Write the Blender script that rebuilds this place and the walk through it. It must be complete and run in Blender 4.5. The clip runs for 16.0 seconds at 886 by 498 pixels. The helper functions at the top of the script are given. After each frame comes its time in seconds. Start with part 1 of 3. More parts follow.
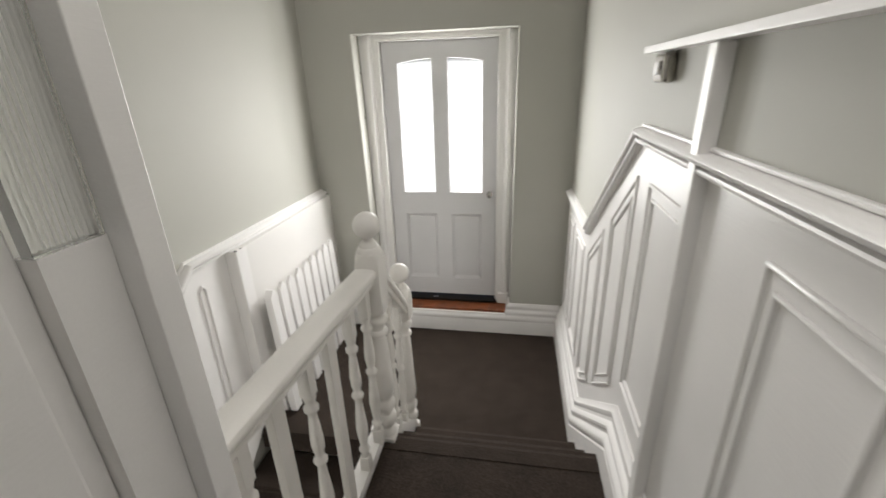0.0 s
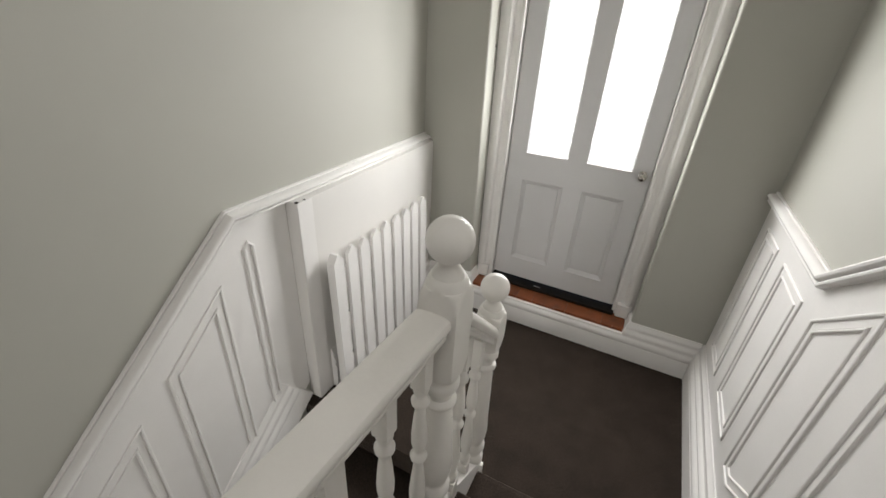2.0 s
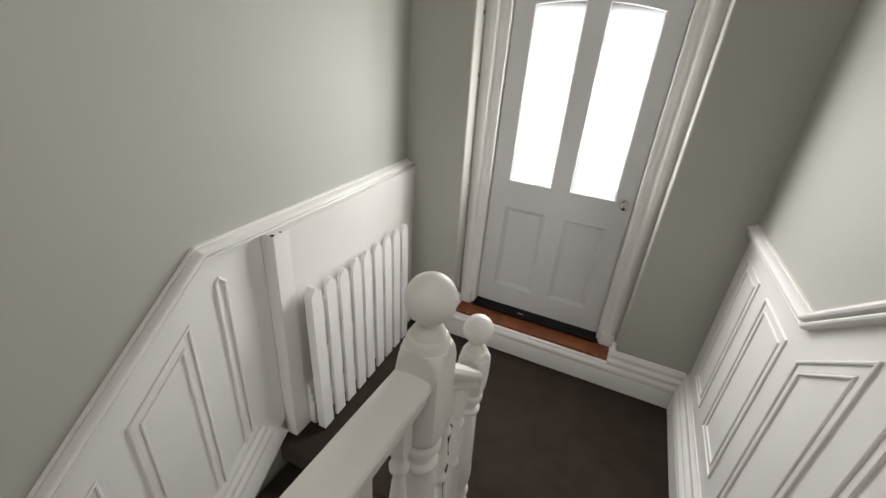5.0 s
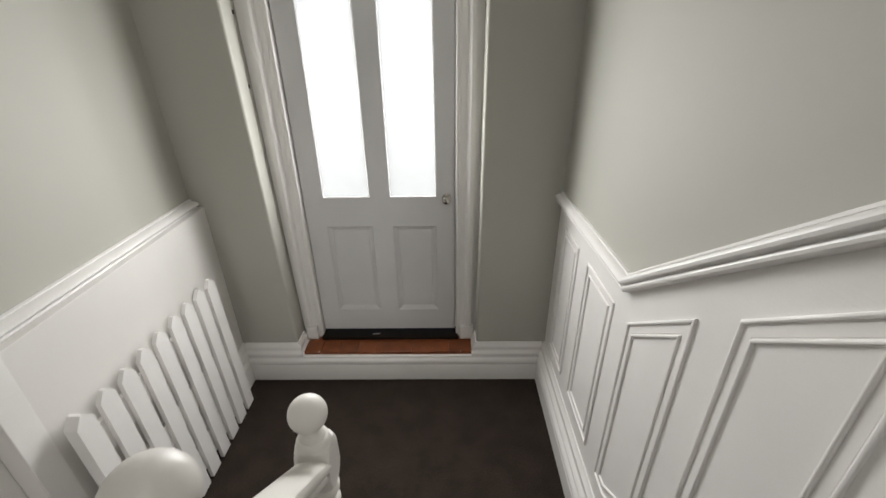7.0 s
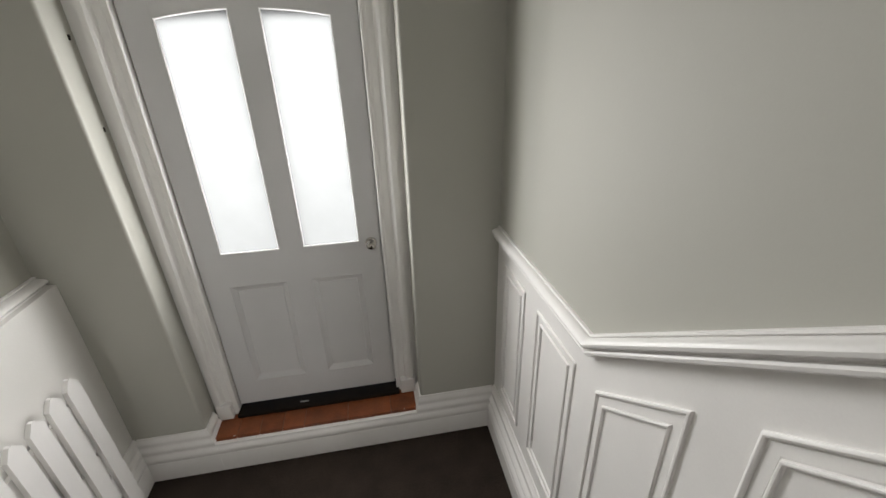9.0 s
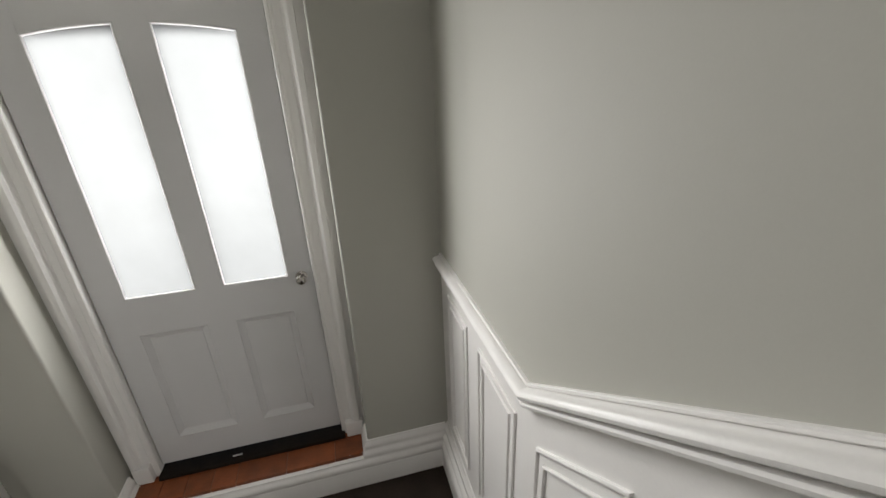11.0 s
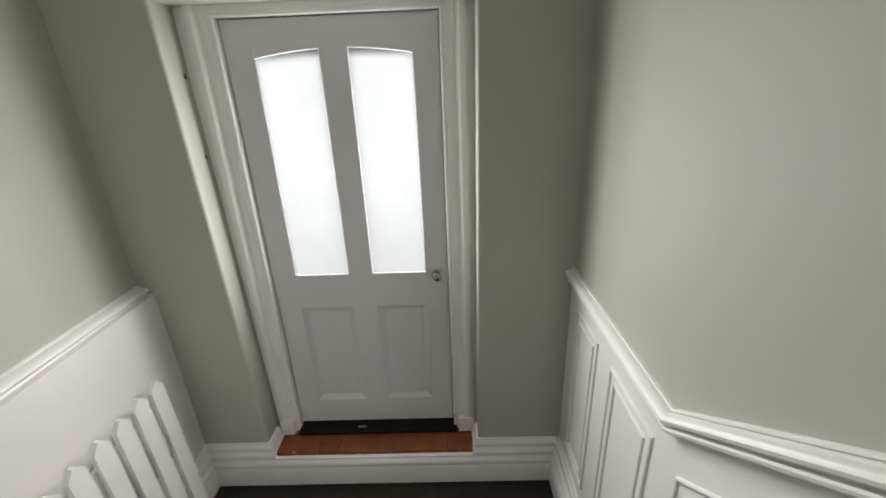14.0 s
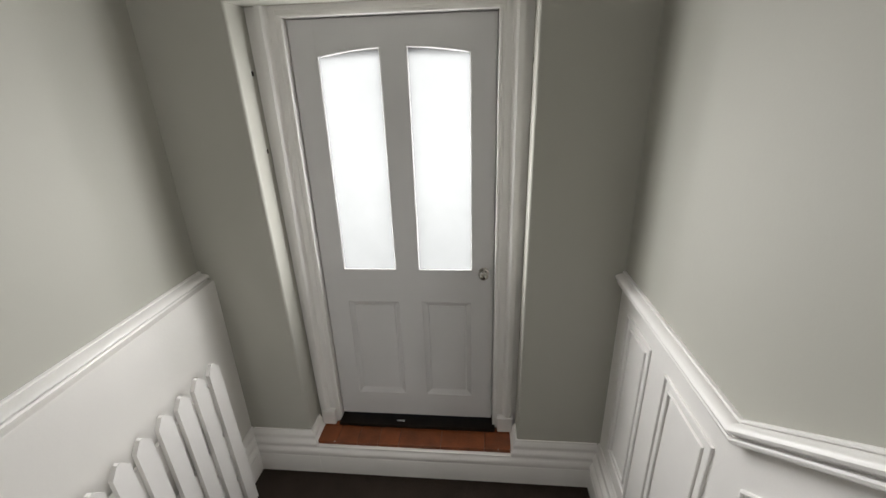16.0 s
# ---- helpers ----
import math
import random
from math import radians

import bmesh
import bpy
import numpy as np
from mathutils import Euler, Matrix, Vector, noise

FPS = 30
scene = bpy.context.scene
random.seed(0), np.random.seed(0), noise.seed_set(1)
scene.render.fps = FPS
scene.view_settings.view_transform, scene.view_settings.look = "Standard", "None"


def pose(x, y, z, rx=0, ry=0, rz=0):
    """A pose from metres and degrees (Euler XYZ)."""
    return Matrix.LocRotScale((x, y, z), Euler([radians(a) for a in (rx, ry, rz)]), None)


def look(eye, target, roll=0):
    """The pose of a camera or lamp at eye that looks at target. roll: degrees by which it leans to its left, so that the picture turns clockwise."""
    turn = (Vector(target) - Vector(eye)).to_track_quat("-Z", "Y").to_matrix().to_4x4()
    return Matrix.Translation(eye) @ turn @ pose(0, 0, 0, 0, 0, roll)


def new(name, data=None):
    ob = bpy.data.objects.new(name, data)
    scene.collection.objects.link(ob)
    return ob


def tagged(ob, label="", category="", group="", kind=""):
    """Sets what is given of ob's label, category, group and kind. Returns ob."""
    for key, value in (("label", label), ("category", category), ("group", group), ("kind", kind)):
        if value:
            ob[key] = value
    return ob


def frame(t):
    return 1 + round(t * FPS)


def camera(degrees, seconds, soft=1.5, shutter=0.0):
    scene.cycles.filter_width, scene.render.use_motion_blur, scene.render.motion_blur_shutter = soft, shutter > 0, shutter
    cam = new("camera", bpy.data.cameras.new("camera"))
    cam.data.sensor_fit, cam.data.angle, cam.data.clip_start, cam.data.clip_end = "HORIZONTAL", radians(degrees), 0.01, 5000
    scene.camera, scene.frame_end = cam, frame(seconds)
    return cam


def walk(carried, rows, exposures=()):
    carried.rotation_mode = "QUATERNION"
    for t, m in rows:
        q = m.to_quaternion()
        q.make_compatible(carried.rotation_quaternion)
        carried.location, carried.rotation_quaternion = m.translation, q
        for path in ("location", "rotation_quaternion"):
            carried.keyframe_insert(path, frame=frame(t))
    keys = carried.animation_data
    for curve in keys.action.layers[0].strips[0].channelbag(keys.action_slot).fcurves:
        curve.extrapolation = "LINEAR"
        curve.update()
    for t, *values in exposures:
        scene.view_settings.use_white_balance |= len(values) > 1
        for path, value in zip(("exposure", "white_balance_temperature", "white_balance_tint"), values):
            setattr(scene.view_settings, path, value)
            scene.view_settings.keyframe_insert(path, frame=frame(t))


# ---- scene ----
cam = camera(92.8, 16.0, shutter=0.25)
PATH = [
    (0, (0.887, -3.222, 1.955), (0.557, -1.393, 1.215), -1.9),
    (0.5, (0.836, -3.03, 1.966), (0.139, -1.3, 1.242), -4.5),
    (1, (0.742, -2.873, 1.932), (0.047, -1.171, 1.144), 2.7),
    (1.5, (0.674, -2.646, 1.902), (-0.117, -1.009, 1.071), 1.8),
    (2, (0.671, -2.555, 1.878), (-0.066, -0.978, 0.893), 3.5),
    (2.5, (0.673, -2.546, 1.896), (-0.011, -0.996, 0.832), 5.1),
    (3, (0.659, -2.526, 1.889), (-0.065, -0.918, 0.945), 6.3),
    (3.2, (0.647, -2.503, 1.92), (-0.129, -0.936, 0.949), 6.4),
    (5.3, (0.635, -2.476, 1.921), (0.008, -0.808, 1.013), 3.5),
    (5.5, (0.629, -2.45, 1.919), (0.09, -0.758, 0.999), 3.4),
    (6, (0.602, -2.347, 1.918), (0.32, -0.596, 0.994), 3.8),
    (6.5, (0.62, -2.273, 1.917), (0.532, -0.509, 0.979), 2.1),
    (7, (0.698, -2.191, 1.929), (0.673, -0.409, 1.02), -0.8),
    (7.5, (0.691, -2.018, 1.945), (0.859, -0.246, 1.033), -2.0),
    (8, (0.662, -1.925, 1.934), (0.976, -0.19, 0.991), -1.6),
    (8.5, (0.69, -1.888, 1.944), (1.086, -0.15, 1.038), -2.0),
    (9, (0.726, -1.881, 1.964), (1.023, -0.103, 1.097), -1.8),
    (9.5, (0.818, -1.836, 1.95), (1.161, -0.073, 1.071), -3.0),
    (10, (0.884, -1.78, 1.968), (1.329, -0.024, 1.121), -3.8),
    (10.2, (0.9, -1.772, 1.971), (1.362, -0.02, 1.125), -3.8),
    (12.3, (0.869, -1.686, 1.931), (1.251, 0.13, 1.183), 0.2),
    (12.5, (0.861, -1.673, 1.933), (1.267, 0.134, 1.178), 0.2),
    (13, (0.846, -1.667, 1.929), (1.214, 0.138, 1.151), 0.1),
    (13.5, (0.812, -1.716, 1.953), (1.013, 0.119, 1.183), -1.0),
    (14, (0.766, -1.809, 1.987), (0.718, 0.042, 1.232), -2.4),
    (14.5, (0.706, -1.87, 2.009), (0.493, -0.004, 1.321), -1.2),
    (15, (0.683, -1.861, 2.004), (0.446, 0.002, 1.315), -0.7),
    (15.5, (0.676, -1.842, 1.988), (0.476, 0.011, 1.263), -1.0),
    (16, (0.684, -1.832, 1.981), (0.497, 0.015, 1.238), -1.8),
]
EXPOSURES = [(0, 0.84), (0.5, 0.74), (1.5, 0.64), (3, 0.58), (5.5, 0.46), (7, 0.34), (9, 0.22), (12.5, 0.12), (16, 0.17)]
walk(cam, [(t, look(eye, target, roll)) for t, eye, target, roll in PATH], EXPOSURES)

# ---- light ----
world = bpy.data.worlds.new("world")
scene.world = world
world.use_nodes = True
wn = world.node_tree.nodes
sky = wn.new("ShaderNodeTexSky")
sky.sky_type = "NISHITA"
sky.sun_disc = False
sky.sun_elevation, sky.sun_rotation = radians(40), radians(150)
world.node_tree.links.new(sky.outputs[0], wn["Background"].inputs[0])
wn["Background"].inputs[1].default_value = 0.10


def rect_lamp(x0, x1, z0, z1, y, watts, colour, facing=-1, down=0):
    """A rectangle of daylight, likewise used for the added hall fills, about the plane y, shining along y and, by so
    many degrees, downwards.
    """
    lamp = bpy.data.lights.new("daylight", "AREA")
    lamp.shape, lamp.size, lamp.size_y = "RECTANGLE", x1 - x0, (z1 - z0) / math.cos(radians(down))
    lamp.energy, lamp.color = watts, colour
    ob = new("daylight", lamp)
    c = ((x0 + x1) / 2, y, (z0 + z1) / 2)
    ob.matrix_world = look(c, (c[0], c[1] + facing, c[2] - math.tan(radians(down))))
    return ob


DAY = (0.998, 0.988, 0.968)
# daylight spread by each frosted pane
for px0, px1 in ((0.016, 0.262), (0.384, 0.629)):
    rect_lamp(px0, px1, 1.140, 2.078, 0.012, 9.0, DAY)
# the open sky above the yard, reaching down through the panes
rect_lamp(-0.30, 0.95, 2.05, 2.85, 0.50, 50.0, DAY, down=40)
# unseen window of the upper hall, added as a weak fill behind the walk
rect_lamp(-0.35, 0.95, 1.45, 2.75, -5.42, 2.0, (1.0, 0.975, 0.945), facing=1)
# unseen rooflight over the upper hall, added to brighten the treads and left wainscot
top_fill = bpy.data.lights.new("hall_top_fill", "AREA")
top_fill.shape, top_fill.size, top_fill.size_y, top_fill.energy, top_fill.color = "RECTANGLE", 0.7, 0.9, 4.6, (1.0, 0.975, 0.945)
new("hall_top_fill", top_fill).matrix_world = look((0.80, -2.75, 3.115), (0.80, -2.74, 1.0))
# unseen window of the lower hall, at the foot of the flight going down, added to brighten the left wainscot
rect_lamp(-0.55, 0.20, -1.15, 0.25, -5.42, 15.0, (1.0, 0.975, 0.935), facing=1)


# ---- materials ----
def material(name, colour, rough, vary=0.06, scale=3.0, grain=0.0, grain_scale=300.0, bump=0.0, bump_scale=60.0, coat=0.0, spec=0.5, metal=0.0, spread=0.0, stretch=None):
    """Principled surface with broad stains, fine grain and a bump of its own, in metres."""
    m = bpy.data.materials.new(name)
    m.use_nodes = True
    nt = m.node_tree
    n, lk = nt.nodes, nt.links
    p = n["Principled BSDF"]
    p.inputs["Roughness"].default_value = rough
    p.inputs["Metallic"].default_value = metal
    p.inputs["Specular IOR Level"].default_value = spec
    p.inputs["Coat Weight"].default_value = coat
    p.inputs["Coat Roughness"].default_value = 0.12
    co = n.new("ShaderNodeTexCoord")
    big = n.new("ShaderNodeTexNoise")
    big.inputs["Scale"].default_value, big.inputs["Detail"].default_value = scale, 5.0
    lk.new(co.outputs["Object"], big.inputs["Vector"])
    fine = n.new("ShaderNodeTexNoise")
    fine.inputs["Scale"].default_value, fine.inputs["Detail"].default_value = grain_scale, 3.0
    lk.new(co.outputs["Object"], fine.inputs["Vector"])
    a = n.new("ShaderNodeMapRange")
    a.inputs["From Min"].default_value, a.inputs["From Max"].default_value = 0.3, 0.7
    a.inputs["To Min"].default_value, a.inputs["To Max"].default_value = 1 - vary, 1 + vary
    lk.new(big.outputs["Fac"], a.inputs["Value"])
    b = n.new("ShaderNodeMapRange")
    b.inputs["From Min"].default_value, b.inputs["From Max"].default_value = 0.25, 0.75
    b.inputs["To Min"].default_value, b.inputs["To Max"].default_value = 1 - grain, 1 + grain
    lk.new(fine.outputs["Fac"], b.inputs["Value"])
    mul = n.new("ShaderNodeMath")
    mul.operation = "MULTIPLY"
    lk.new(a.outputs[0], mul.inputs[0])
    lk.new(b.outputs[0], mul.inputs[1])
    last = mul.outputs[0]
    if spread:
        info = n.new("ShaderNodeObjectInfo")
        c = n.new("ShaderNodeMapRange")
        c.inputs["To Min"].default_value, c.inputs["To Max"].default_value = 1 - spread, 1 + spread
        lk.new(info.outputs["Random"], c.inputs["Value"])
        mul2 = n.new("ShaderNodeMath")
        mul2.operation = "MULTIPLY"
        lk.new(last, mul2.inputs[0])
        lk.new(c.outputs[0], mul2.inputs[1])
        last = mul2.outputs[0]
    mix = n.new("ShaderNodeVectorMath")
    mix.operation = "SCALE"
    mix.inputs[0].default_value = colour
    lk.new(last, mix.inputs["Scale"])
    lk.new(mix.outputs[0], p.inputs["Base Color"])
    rr = n.new("ShaderNodeMapRange")
    rr.inputs["To Min"].default_value, rr.inputs["To Max"].default_value = max(rough - 0.08, 0.02), min(rough + 0.08, 1.0)
    lk.new(big.outputs["Fac"], rr.inputs["Value"])
    lk.new(rr.outputs[0], p.inputs["Roughness"])
    if bump:
        tex = n.new("ShaderNodeTexNoise")
        tex.inputs["Scale"].default_value, tex.inputs["Detail"].default_value = bump_scale, 4.0
        if stretch:
            mp = n.new("ShaderNodeMapping")
            mp.inputs["Scale"].default_value = stretch
            lk.new(co.outputs["Object"], mp.inputs["Vector"])
            lk.new(mp.outputs[0], tex.inputs["Vector"])
        else:
            lk.new(co.outputs["Object"], tex.inputs["Vector"])
        bp = n.new("ShaderNodeBump")
        bp.inputs["Strength"].default_value, bp.inputs["Distance"].default_value = 1.0, bump
        lk.new(tex.outputs["Fac"], bp.inputs["Height"])
        lk.new(bp.outputs[0], p.inputs["Normal"])
    return m


WALL = material("wall_paint", (0.462, 0.456, 0.412), 0.62, 0.025, 1.6, 0.01, 240, 0.0002, 70, spec=0.3)
WHITE = material("white_satin_paint", (0.87, 0.852, 0.834), 0.36, 0.025, 4.0, 0.012, 200, 0.00045, 75, stretch=(1, 0.22, 2.2))
GLOSS = material("white_gloss_paint", (0.80, 0.775, 0.735), 0.38, 0.03, 6.0, 0.01, 180, 0.0005, 35, coat=0.12)
# The trim's white again, darkened to put the backlit door's shade into its colour.
SHADED_DOOR = material("shaded_door_white", (0.672, 0.666, 0.670), 0.36, 0.02, 5.0, 0.01, 160, 0.0004, 55)
BOXED = material("boxing_paint", (0.77, 0.752, 0.725), 0.50, 0.03, 2.2, 0.01, 240, 0.0003, 70, spec=0.35)
CEILING = material("ceiling_paint", (0.74, 0.72, 0.70), 0.8, 0.02, 2.0, 0.0, 100, 0.0004, 80)
CARPET = material("brown_carpet", (0.030, 0.0222, 0.0175), 0.95, 0.22, 8.0, 0.6, 170, 0.003, 190, spec=0.15)
pile = CARPET.node_tree.nodes["Principled BSDF"]
pile.inputs["Sheen Weight"].default_value, pile.inputs["Sheen Roughness"].default_value = 0.4, 0.4
pile.inputs["Sheen Tint"].default_value = (0.62, 0.50, 0.43, 1)
TILE = material("terracotta_tile", (0.215, 0.058, 0.016), 0.42, 0.22, 14.0, 0.12, 160, 0.0012, 70, spread=0.12)
GROUT2 = material("pale_mortar", (0.5, 0.46, 0.4), 0.9, 0.15, 60, 0.2, 300)
GROUT = material("grout", (0.15, 0.085, 0.055), 0.9, 0.15, 30, 0.2, 300)
BLACK = material("dark_weathered_wood", (0.016, 0.011, 0.008), 0.75, 0.25, 20, 0.2, 200, 0.0008, 90, spec=0.15)
BRICK = material("outside_render", (0.55, 0.54, 0.5), 0.9, 0.1, 2, 0.1, 90, 0.003, 30)
CHROME = material("worn_chrome", (0.42, 0.40, 0.37), 0.16, 0.12, 60, 0.05, 400, metal=1.0)
STEEL = material("brushed_steel", (0.58, 0.57, 0.56), 0.26, 0.08, 40, 0.05, 400, metal=1.0)


def frosted(tint):
    """Satin-etched glass: it spreads the light that falls on its far side, with a faint gloss on the near one."""
    m = bpy.data.materials.new("frosted_glass")
    m.use_nodes = True
    n, lk = m.node_tree.nodes, m.node_tree.links
    n.remove(n["Principled BSDF"])
    co = n.new("ShaderNodeTexCoord")
    t = n.new("ShaderNodeTexNoise")
    t.inputs["Scale"].default_value, t.inputs["Detail"].default_value = 9.0, 6.0
    lk.new(co.outputs["Object"], t.inputs["Vector"])
    r = n.new("ShaderNodeMapRange")
    r.inputs["To Min"].default_value, r.inputs["To Max"].default_value = 0.93, 1.07
    lk.new(t.outputs["Fac"], r.inputs["Value"])
    c = n.new("ShaderNodeVectorMath")
    c.operation = "SCALE"
    c.inputs[0].default_value = tint
    lk.new(r.outputs[0], c.inputs["Scale"])
    through_glass = n.new("ShaderNodeBsdfTranslucent")
    lk.new(c.outputs[0], through_glass.inputs["Color"])
    gloss = n.new("ShaderNodeBsdfGlossy")
    gloss.inputs["Roughness"].default_value = 0.35
    mix = n.new("ShaderNodeMixShader")
    mix.inputs["Fac"].default_value = 0.04
    lk.new(through_glass.outputs[0], mix.inputs[1])
    lk.new(gloss.outputs[0], mix.inputs[2])
    lk.new(mix.outputs[0], n["Material Output"].inputs["Surface"])
    return m


def reeded():
    m = bpy.data.materials.new("reeded_glass")
    m.use_nodes = True
    n, lk = m.node_tree.nodes, m.node_tree.links
    p = n["Principled BSDF"]
    p.inputs["Base Color"].default_value = (0.95, 0.96, 0.95, 1)
    p.inputs["Transmission Weight"].default_value = 1.0
    p.inputs["Roughness"].default_value = 0.16
    p.inputs["IOR"].default_value = 1.5
    co = n.new("ShaderNodeTexCoord")
    t = n.new("ShaderNodeTexNoise")
    t.inputs["Scale"].default_value = 95.0
    lk.new(co.outputs["Object"], t.inputs["Vector"])
    b = n.new("ShaderNodeBump")
    b.inputs["Strength"].default_value, b.inputs["Distance"].default_value = 0.35, 0.002
    lk.new(t.outputs["Fac"], b.inputs["Height"])
    lk.new(b.outputs[0], p.inputs["Normal"])
    return m


FROST, REEDED = frosted((0.190, 0.193, 0.194)), reeded()


# ---- building blocks ----
def part(name, bm, mat, parent=None, label="", smooth=False):
    """One mesh object from a bmesh, under parent."""
    bmesh.ops.recalc_face_normals(bm, faces=bm.faces)
    me = bpy.data.meshes.new(name)
    bm.to_mesh(me)
    bm.free()
    me.materials.append(mat)
    if smooth:
        me.polygons.foreach_set("use_smooth", [True] * len(me.polygons))
        me.set_sharp_from_angle(angle=radians(34))
    ob = new(name, me)
    if parent:
        ob.parent = parent
    if label:
        tagged(ob, label)
    return ob


def empty(name, place=(0, 0, 0)):
    ob = new(name)
    ob.location = place
    ob.empty_display_size = 0.1
    return ob


def box(bm, x0, x1, y0, y1, z0, z1, bevel=0.0, turn=None):
    made = bmesh.ops.create_cube(bm, size=1.0)["verts"]
    for v in made:
        v.co = Vector(((x0 + x1) / 2 + v.co.x * (x1 - x0), (y0 + y1) / 2 + v.co.y * (y1 - y0), (z0 + z1) / 2 + v.co.z * (z1 - z0)))
    if turn:
        bmesh.ops.transform(bm, matrix=turn, verts=made)
    if bevel:
        edges = list({e for v in made for e in v.link_edges})
        bmesh.ops.bevel(bm, geom=edges, offset=bevel, segments=2, affect="EDGES", profile=0.5)
    return bm


def slab(x0, x1, y0, y1, z0, z1, bevel=0.0):
    return box(bmesh.new(), x0, x1, y0, y1, z0, z1, bevel)


def mitres(points, closed=False):
    """Points of a line in a plane with the mitred sideways vector (to the left of the way) at each."""
    n, out = len(points), []
    for i, p in enumerate(points):
        ways = []
        for a, b in ((i - 1, i), (i, i + 1)):
            if closed or (a >= 0 and b < n):
                d = Vector(points[b % n]) - Vector(points[a % n])
                ways.append(Vector((-d.y, d.x)).normalized())
        m = ways[0] if len(ways) == 1 else (ways[0] + ways[1]) / (1 + ways[0].dot(ways[1]))
        out.append((Vector(p), m))
    return out


def sweep(points, profile, to_world, closed=False, close_profile=True):
    """A moulding: the profile (depth, side) carried along a mitred line; to_world(u, v, depth) places it."""
    bm = bmesh.new()
    rings = []
    for p, m in mitres(points, closed):
        rings.append([bm.verts.new(to_world(p.x + m.x * h, p.y + m.y * h, d)) for d, h in profile])
    k = len(profile)
    pairs = list(zip(rings, rings[1:])) + ([(rings[-1], rings[0])] if closed else [])
    for a, b in pairs:
        for j in range(k if close_profile else k - 1):
            bm.faces.new((a[j], a[(j + 1) % k], b[(j + 1) % k], b[j]))
    if not closed:
        bm.faces.new(rings[0])
        bm.faces.new(rings[-1][::-1])
    return bm


def lathe(profile, centre, segments=28):
    """A turned piece: profile rows of (radius, height) about a vertical axis."""
    bm = bmesh.new()
    rings = []
    for r, z in profile:
        rings.append([bm.verts.new((centre[0] + r * math.cos(2 * math.pi * i / segments), centre[1] + r * math.sin(2 * math.pi * i / segments), z)) for i in range(segments)])
    for a, b in zip(rings, rings[1:]):
        for i in range(segments):
            j = (i + 1) % segments
            bm.faces.new((a[i], a[j], b[j], b[i]))
    bm.faces.new(rings[0][::-1])
    bm.faces.new(rings[-1])
    return bm


def prism(points, to_world, d0, d1):
    """A flat board with the outline given, between two depths."""
    bm = bmesh.new()
    a = [bm.verts.new(to_world(u, v, d0)) for u, v in points]
    b = [bm.verts.new(to_world(u, v, d1)) for u, v in points]
    bm.faces.new(a)
    bm.faces.new(b[::-1])
    for i in range(len(points)):
        j = (i + 1) % len(points)
        bm.faces.new((a[i], b[i], b[j], a[j]))
    return bm


# ---- setting ----
XL, XR, YD = -0.625, 1.280, -0.170        # left wall, right wall, door wall
UP, RISE, GOING = 0.579, 0.193, 0.247     # upper floor, one riser, one tread
BACK, TOP, DEEP = -5.4, 3.15, -1.93       # back wall, ceiling, lower floor
OX0, OX1, OTOP = -0.236, 0.870, 2.268     # door recess
SILL = 0.198


def right(u, v, d):
    return (XR - d, u, v)


def left(u, v, d):
    return (XL + d, u, v)


def front(u, v, d):
    return (u, YD - d, v)


wall_right = tagged(part("wall_right", slab(XR, XR + 0.2, BACK - 0.2, YD + 0.4, DEEP - 0.2, TOP + 0.1), WALL), "pale warm grey painted plaster wall", "wall", kind="structure")
wall_left = tagged(part("wall_left", slab(XL - 0.2, XL, BACK - 0.2, YD + 0.4, DEEP - 0.2, TOP + 0.1), WALL), "pale warm grey painted plaster wall", "wall", kind="structure")
# the old plaster reveals lean a little out of plumb
bm = bmesh.new()
for x0, x1, z0, z1 in ((OX0 - 0.03, OX1 + 0.03, OTOP, TOP + 0.1), (OX0 - 0.03, OX1 + 0.03, DEEP - 0.2, SILL - 0.022)):
    box(bm, x0, x1, YD, YD + 0.34, z0, z1)
wall_parts = [(XL, OX0 - 0.03, OX0 - 0.03, OX0 + 0.016, OX0 - 0.016), (XR, OX1 + 0.03, OX1 + 0.03, OX1 - 0.006, OX1 + 0.003)]
for far, low_end, top_end, low_x, top_x in wall_parts:
    outline = [(far, DEEP - 0.2), (low_end, DEEP - 0.2), (low_end, SILL - 0.022), (low_x, SILL - 0.022), (top_x, OTOP), (top_end, OTOP), (top_end, TOP + 0.1), (far, TOP + 0.1)]
    wedge = prism(outline, lambda u, v, d: (u, d, v), YD, YD + 0.34)
    rim = [e for e in wedge.edges if all(abs(v.co.y - YD) < 1e-5 and SILL - 0.03 < v.co.z < OTOP + 0.001 and OX0 - 0.02 < v.co.x < OX1 + 0.02 for v in e.verts) and abs(e.verts[0].co.z - e.verts[1].co.z) > 1]
    bmesh.ops.bevel(wedge, geom=rim, offset=0.012, segments=4, affect="EDGES", profile=0.5)
    spare = bpy.data.meshes.new("wedge")
    wedge.to_mesh(spare)
    wedge.free()
    bm.from_mesh(spare)
    bpy.data.meshes.remove(spare)
wall_door = tagged(part("wall_door", bm, WALL), "pale grey plaster wall around the deep door recess", "wall", kind="structure")
bm = bmesh.new()
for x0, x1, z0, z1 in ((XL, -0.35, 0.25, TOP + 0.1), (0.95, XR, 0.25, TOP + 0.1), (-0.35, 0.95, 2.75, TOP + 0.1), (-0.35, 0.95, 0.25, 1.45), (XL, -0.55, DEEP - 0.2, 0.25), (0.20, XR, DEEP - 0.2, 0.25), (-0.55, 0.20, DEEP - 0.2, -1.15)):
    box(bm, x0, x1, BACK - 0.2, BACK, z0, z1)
tagged(part("wall_back", bm, WALL), "unseen pale grey plaster wall with openings for the added windows", "wall", kind="structure")
